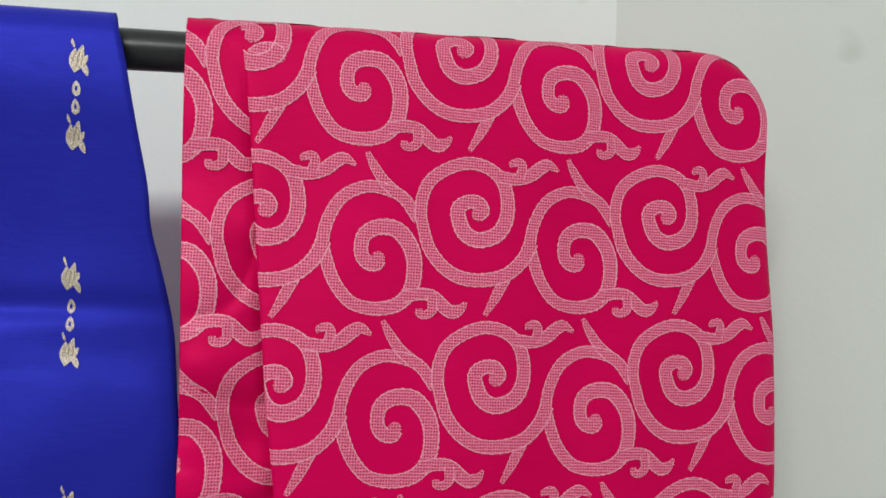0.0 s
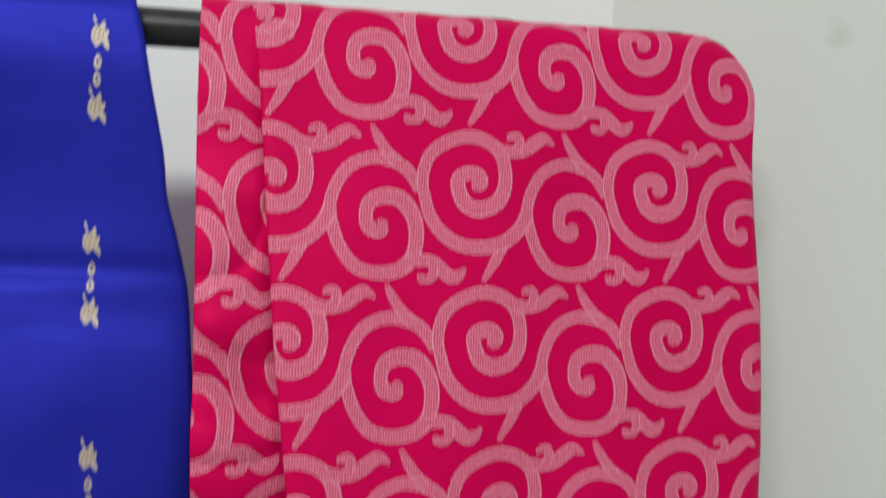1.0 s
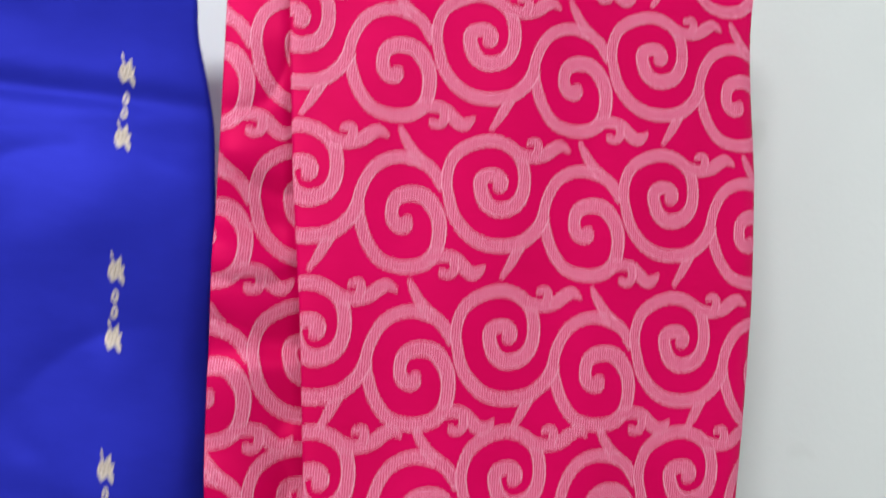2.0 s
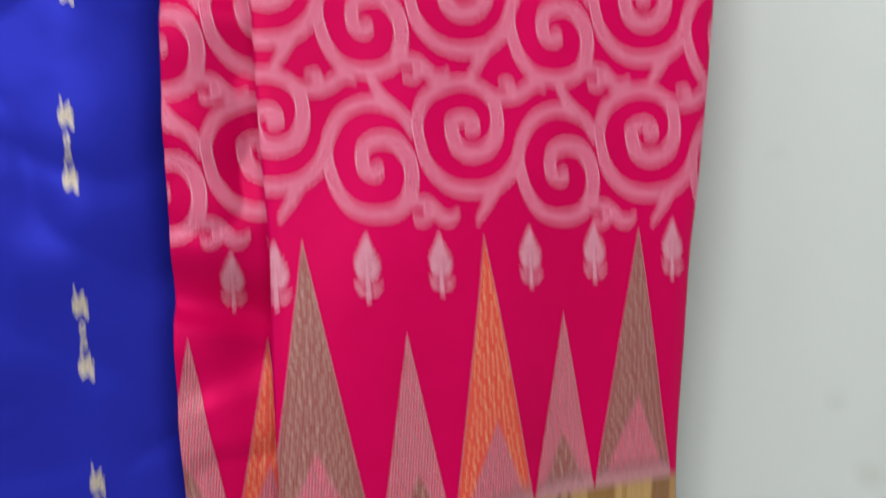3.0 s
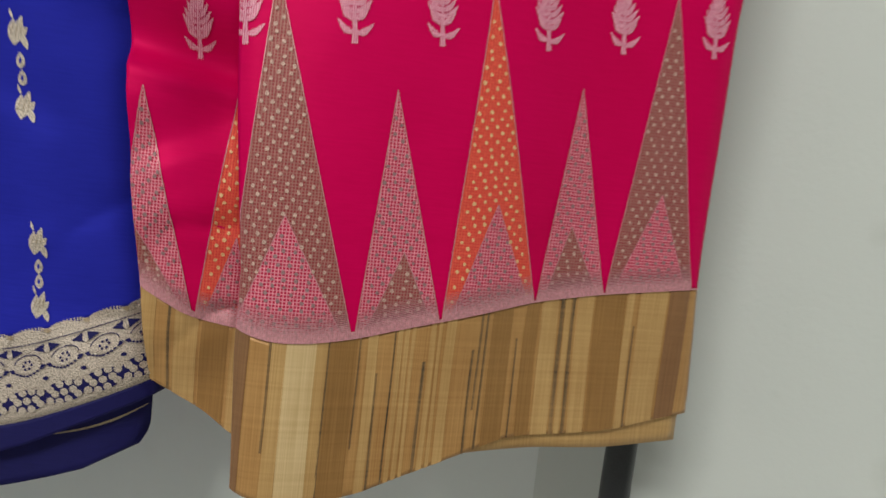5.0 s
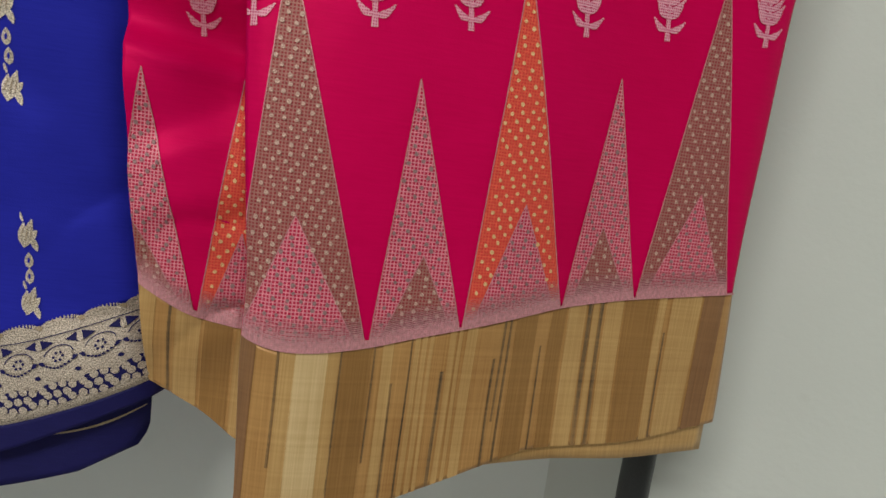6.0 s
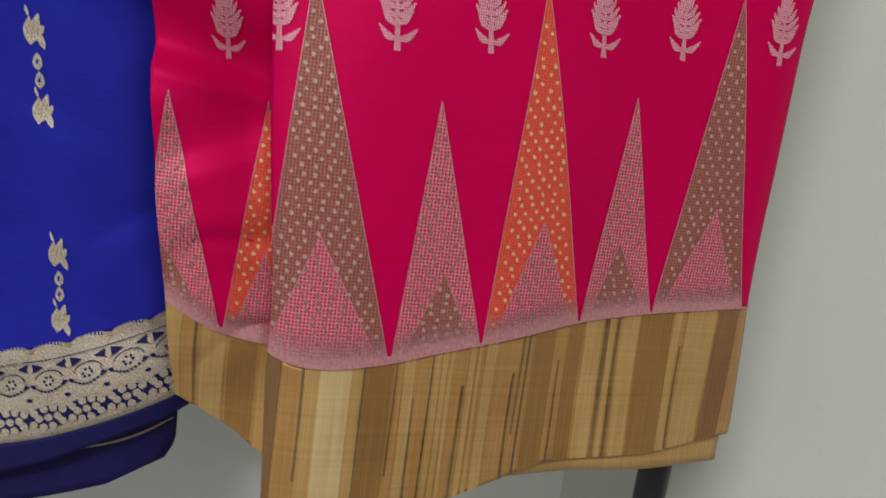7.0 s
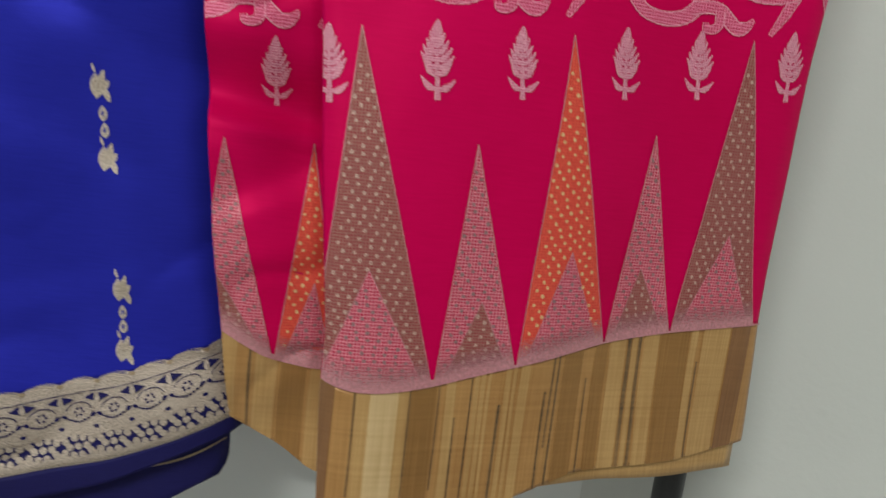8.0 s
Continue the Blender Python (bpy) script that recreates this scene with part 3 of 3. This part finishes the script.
# the haze of thread runs on under the spires, widest near the fold
foot_w = lerp_table([(-0.08, 0.0030), (0.045, 0.0042), (0.10, 0.0014), (0.26, 0.0010)])
for cloth, xa, xb, low in ((front, -0.02, 0.27, base_line), (side, -0.09, 0.02, strip_base)):
    xs = np.linspace(xa, xb, 70)
    cloth.woven("foot_band", [([[(x, low(x) + v * foot_w(x)) for x in xs] for v in (0.0, 0.5, 1.0)], 0.0014)], HAZE)

# stripes of the border: start, end, weave
PX = lambda p: float(np.interp(p, [540, 570, 765, 905, 1070, 1190, 1338], [-0.013, -0.004, 0.053, 0.095, 0.149, 0.1914, 0.248]))
# the first russet stripe paints in the shade where the fold turns away
STRIPES = [(550, 588, RUSSET), (621, 625, CHARCOAL), (626, 650, LIGHT_TAN), (650, 700, CREAM), (700, 719, LIGHT_TAN), (719, 722, CHARCOAL), (722, 769, BROWN), (772, 775, CHARCOAL), (787, 804, LIGHT_TAN), (805, 809, CHARCOAL), (831, 834, CHARCOAL), (838, 846, LIGHT_TAN), (850, 858, LIGHT_TAN), (862, 868, LIGHT_TAN), (884, 890, CHARCOAL), (894, 904, LIGHT_TAN), (908, 914, LIGHT_TAN), (920, 936, LIGHT_TAN), (968, 972, CHARCOAL), (978, 982, CHARCOAL), (988, 992, CHARCOAL), (1000, 1036, BROWN), (1046, 1049, CHARCOAL), (1060, 1084, BROWN), (1088, 1117, LIGHT_TAN), (1120, 1127, CHARCOAL), (1129, 1138, LIGHT_TAN), (1140, 1146, CHARCOAL), (1150, 1178, LIGHT_TAN), (1181, 1231, BROWN), (1233, 1245, LIGHT_TAN), (1247, 1250, CHARCOAL), (1254, 1300, LIGHT_TAN), (1304, 1345, RUSSET)]


def stripe(cloth, xa, xb, low, high, mat, v0=0.0, v1=1.0):
    m = 2 if xb - xa < 0.004 else 6
    rows = []
    for j in range(15):
        v = v0 + (v1 - v0) * j / 14
        wob = 0.0002 * math.sin(5 * v + 400 * xa)
        rows.append([(x + wob, low(x) + v * (high(x) - low(x))) for x in np.linspace(xa, xb, m + 1)])
    cloth.woven("stripe", [(rows, 0.0003)], mat)


for a, b, mt in STRIPES:
    v0, v1 = 0.0, 1.0
    if mt is CHARCOAL and b - a > 2:
        v0, v1 = random.choice(((0, 1), (0, 0.75), (0.3, 1)))
    stripe(front, PX(a), PX(b), hem_line, base_line, mt, v0, v1)
for a, b, mt in ((-0.072, -0.060, BROWN), (-0.058, -0.050, LIGHT_TAN), (-0.0435, -0.042, CHARCOAL), (-0.040, -0.028, LIGHT_TAN), (-0.026, -0.012, BROWN), (-0.010, 0.0, LIGHT_TAN)):
    stripe(side, a, b, strip_hem, strip_base, mt)

# ---- blue saree ----
blue_r = lerp_table([(1.3, -0.1453), (1.275, -0.1443), (1.248, -0.1362), (1.216, -0.1291), (1.184, -0.1215), (1.163, -0.1194), (1.138, -0.1113), (1.111, -0.1042), (1.048, -0.0962), (1, -0.0931), (0.9243, -0.0859), (0.8354, -0.0757), (0.7312, -0.0645), (0.6688, -0.0542), (0.6249, -0.043), (0.5758, -0.0409)])
blue_l = lambda h: -0.50 + 0.02 * math.sin(6 * h)
lace_top = lerp_table([(-0.5314, 0.583), (-0.3066, 0.6035), (-0.1686, 0.628), (-0.1134, 0.6433), (-0.0572, 0.6647), (-0.0307, 0.676)])
lace_low = lerp_table([(-0.5314, 0.5329), (-0.3066, 0.5564), (-0.1666, 0.583), (-0.1104, 0.5973), (-0.046, 0.6249), (-0.0307, 0.6331)])
blue_hem = lambda x: lace_low(x) - 0.010 - 0.006 * smooth01((-0.06 - x) / 0.1)


def blue_relief(x, h):
    low = smooth01((1.24 - h) / 0.4)
    top = smooth01((1.25 - h) / 0.11)
    r = -0.020 * top - 0.006 * low - 0.006 * smooth01((0.86 - h) / 0.24)
    r += 0.0055 * top * noise.noise(Vector((7 * x + 3 * h, 2.9, 7 * h)))
    for h0, depth, lean in ((1.098, 0.006, 0.10), (0.985, 0.005, 0.5), (0.865, 0.006, -0.5), (0.772, 0.006, 0.45), (0.705, 0.003, -0.3)):
        r -= crease(h + lean * (x + 0.13), h0, depth, 0.05, 0.022) * (0.5 + 0.5 * math.sin(19 * x + 60 * h0))
    r += 0.0045 * low * math.sin(30 * (x + 0.16 * h) + 1.0) + 0.0016 * math.sin(41 * h - 12 * x) * low
    pressed = math.exp(-((h - 1.118 - 0.04 * (x + 0.2)) / 0.007) ** 2)
    r -= 0.0042 * pressed * (0.6 + 0.4 * math.sin(25 * x))
    r += 0.0065 * noise.noise(Vector((11 * x, 0.3, 8 * h))) * low + 0.0030 * noise.noise(Vector((26 * x, 4.0, 19 * h))) * low
    r -= 0.0040 * max(0.0, 1 - 3.2 * abs(noise.noise(Vector((6 * x + 4 * h, 8.4, 10 * h - 5 * x))))) ** 2 * low
    r -= 0.0035 * math.exp(-((h - 0.872 + 0.3 * (x + 0.13)) / 0.010) ** 2) * math.exp(-((x + 0.15) / 0.05) ** 2)
    e = blue_r(min(h, 1.3)) - x
    r -= 0.006 * max(0.0, 1 - e / 0.016) ** 2 * low + 0.013 * max(0.0, 1 - e / 0.06) ** 2 * smooth01((1.1 - h) / 0.15)
    return r


blue = thing("silk_saree", (-0.3, 0, 0.55), "royal blue silk saree with silver sprigs and lace border", "saree", "sarees on the rack")
blue.matrix_world = Matrix.Identity(4)
bl = Cloth(blue, blue_l, blue_r, blue_relief)
bl.sheet("front_panel", lace_top, rim(1.0), BLUE, 100, 260)
bl.sheet("lace_border", lace_low, lace_top, LACE_BAND, 110, 12, "silver and gold woven lace border")
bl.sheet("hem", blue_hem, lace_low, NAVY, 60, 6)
bback = Cloth(blue, lambda h: -0.49, lambda h: -0.15, blue_relief)
bback.sheet("back_panel", lambda x: 2 * rod_height(x) + math.pi * R_CLOTH - 0.62, rim(1.0), BLUE, 24, 50)
under_r = lerp_table([(0.6985, -0.0562), (0.6576, -0.0542), (0.6095, -0.0511), (0.5872, -0.0511), (0.5749, -0.0634), (0.5647, -0.0869), (0.5494, -0.1022)])
under = Cloth(blue, blue_l, under_r, lambda x, h: blue_relief(x, h) - 0.012)
under_low = lerp_table([(-0.5314, 0.5125), (-0.3066, 0.5278), (-0.1666, 0.5463), (-0.1022, 0.5616), (-0.0715, 0.5708), (-0.0511, 0.5872)])
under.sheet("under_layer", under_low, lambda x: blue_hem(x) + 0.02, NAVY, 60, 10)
under.woven("silver_line", [ribbon([(-0.118, 0.5835), (-0.09, 0.590), (-0.07, 0.597), (-0.053, 0.606)], [0.0004, 0.0010, 0.0013, 0.0005], 0.0006)], LACE_SHADE)


# silver sprigs: a leaf, two diamonds, a leaf
def blue_sprig(x, h, gap, lean):
    for dh in (0.0, -gap):
        cx, ch = x + lean * dh, h + dh
        foot_ = (cx - 0.0012, ch - 0.0080)
        lobes = [((cx - 0.0024, ch - 0.002), (cx - 0.0018, ch + 0.0042), 0.0036), ((cx + 0.0002, ch - 0.001), (cx + 0.0018, ch + 0.0062), 0.0042), ((cx + 0.0020, ch - 0.0022), (cx + 0.0044, ch + 0.0012), 0.0036)]
        leaf = bl.woven("leaf_motif", [ribbon([foot_, m_, e_], [0.0005, w_, w_, 0.0007], 0.0004 + 0.00008 * n_, 2, 5) for n_, (m_, e_, w_) in enumerate(lobes)]
                        + [ribbon([(cx + 0.0016, ch - 0.0022), (cx + 0.0036, ch - 0.0058), (cx + 0.0050, ch - 0.0092)], [0.0008, 0.0030, 0.0028, 0.0006], 0.0006, 2, 5),
                           ribbon([(cx - 0.0036, ch + 0.0090), (cx - 0.0032, ch + 0.0070), (cx - 0.0022, ch + 0.0048)], [0.0005, 0.0014, 0.0008], 0.00045, 2, 3)], LACE)
        for k in (-1, 0, 1):
            a_, b_ = (cx + 0.0014 * k + 0.0004, ch + 0.0038 - 0.001 * abs(k)), (cx + 0.0022 * k - 0.0006, ch - 0.0052 + 0.0016 * abs(k))
            bl.woven("vein", [ribbon([a_, ((a_[0] + b_[0]) / 2 + 0.0003 * k, (a_[1] + b_[1]) / 2), b_], [0.0001, 0.0005, 0.0002], 0.0009, 2, 3)], LACE_SHADE, "", leaf)
    for f in (0.42, 0.655):
        gem = bl.woven("diamond_motif", [blob(x - lean * gap * f, h - gap * f, 0.0021, 0.0040, 0.0004, 0.05, 0.35, 6)], LACE)
        bl.woven("diamond_eye", [blob(x - lean * gap * f, h - gap * f, 0.0006, 0.0016, 0.0009, 0.0, 0.2, 4)], BLUE, "", gem)


sprig_x = lerp_table([(1.25, -0.158), (1.136, -0.157), (1.019, -0.1487), (0.907, -0.140), (0.798, -0.1265), (0.6935, -0.112), (0.66, -0.108)])
for h, gap in ((1.245, 0.038), (1.136, 0.039), (1.019, 0.039), (0.907, 0.0365), (0.798, 0.036), (0.6935, 0.0335)):
    blue_sprig(sprig_x(h), h, gap, (sprig_x(h + 0.02) - sprig_x(h - 0.06)) / 0.08)


# cut-work of the lace, repeat by repeat
def lace_repeat(x0, pitch):
    def at(dx, v):
        x = x0 + dx
        return x + 0.003 * (1 - v), lace_low(x) + v * (lace_top(x) - lace_low(x))

    turn = 0.22
    teeth = [blob(*at(pitch * 0.47 * math.cos(a), 0.965 + 0.075 * math.sin(a)), 0.00042, 0.0011, 0.0006, turn, 0.0, 4) for a in np.linspace(0.0, math.pi, 17)]
    bl.woven("scallop", [blob(*at(0, 0.945), pitch * 0.47, 0.0044, 0.0005, turn, 0.0, 8)] + teeth, LACE_BAND)
    # bead between two scallops
    bl.woven("bead", [blob(*at(pitch * 0.5, 0.985), 0.0016, 0.0013, 0.0009, turn, 0, 5)], LACE_SHADE)
    for sgn in (-1, 1):
        p, q = at(sgn * pitch * 0.16, 0.80), at(sgn * pitch * 0.44, 0.80)
        bl.woven("cut_out", [ribbon([p, ((p[0] + q[0]) / 2, (p[1] + q[1]) / 2), q], [0.0004, 0.0026, 0.0048], 0.0008, 2, 3)], NAVY)
    bl.woven("bead", [blob(*at(pitch * 0.5, 0.785), 0.0015, 0.0020, 0.0011, turn, 0, 5)], LACE_BAND)
    # oval medallion with a small hollow centre, and the dotted garland under it
    med = bl.woven("medallion", [blob(*at(0, 0.645), pitch * 0.37, 0.0046, 0.0009, turn, 0, 8)], LACE_BAND)
    hoop = [at(pitch * 0.37 * math.cos(a), 0.645 + 0.115 * math.sin(a)) for a in np.linspace(0.25, math.pi - 0.25, 9)]
    bl.woven("medallion_line", [ribbon(hoop, [0.0005, 0.0005], 0.0012, 1, 2)], NAVY, "", med)
    bl.woven("scallop_line", [ribbon([at(pitch * u, 0.875) for u in (-0.5, -0.25, 0.0, 0.25, 0.5)], [0.0004, 0.0004], 0.0008, 1, 3)], NAVY)
    ring = [blob(*at(0.0021 * math.cos(a), 0.645 + 0.045 * math.sin(a)), 0.0007, 0.0008, 0.0013, 0, 0, 4) for a in np.linspace(0, 2 * math.pi, 7)[:-1]]
    bl.woven("medallion_eye", ring, NAVY, "", med)
    chain = [blob(*at(pitch * u, 0.525 + 0.30 * abs(u) ** 1.6), 0.0008, 0.0006, 0.0010, turn, 0, 4) for u in np.linspace(-0.45, 0.45, 11)]
    bl.woven("garland", chain, NAVY)
    for sgn in (-1, 1):
        bl.woven("eyelet", [blob(*at(pitch * (0.5 + 0.1 * sgn), 0.60), 0.0010, 0.0012, 0.0010, 0, 0, 5)], NAVY)
    bl.woven("eyelet", [blob(*at(pitch * 0.5, 0.455), 0.0015, 0.0011, 0.0008, turn, 0, 5)], NAVY)
    # lattice of round petals on the blue ground
    bl.woven("lattice_ground", [ribbon([at(pitch * u, 0.245) for u in (-0.505, -0.25, 0, 0.25, 0.505)], [0.0060, 0.0105, 0.0115, 0.0105, 0.0060], 0.0007, 4, 3)], NAVY)
    for u, v in ((0, 0.245), (0.24, 0.245), (-0.24, 0.245), (0.12, 0.345), (-0.12, 0.345), (0.12, 0.145), (-0.12, 0.145), (0.37, 0.31), (0.37, 0.18), (-0.37, 0.31), (-0.37, 0.18)):
        bl.woven("petal", [blob(*at(pitch * u, v), 0.0020, 0.0021, 0.0011, 0, 0, 6)], LACE_BAND)


PITCH = 0.0186
for n_ in range(13):
    lace_repeat(-0.0575 - n_ * PITCH, PITCH)
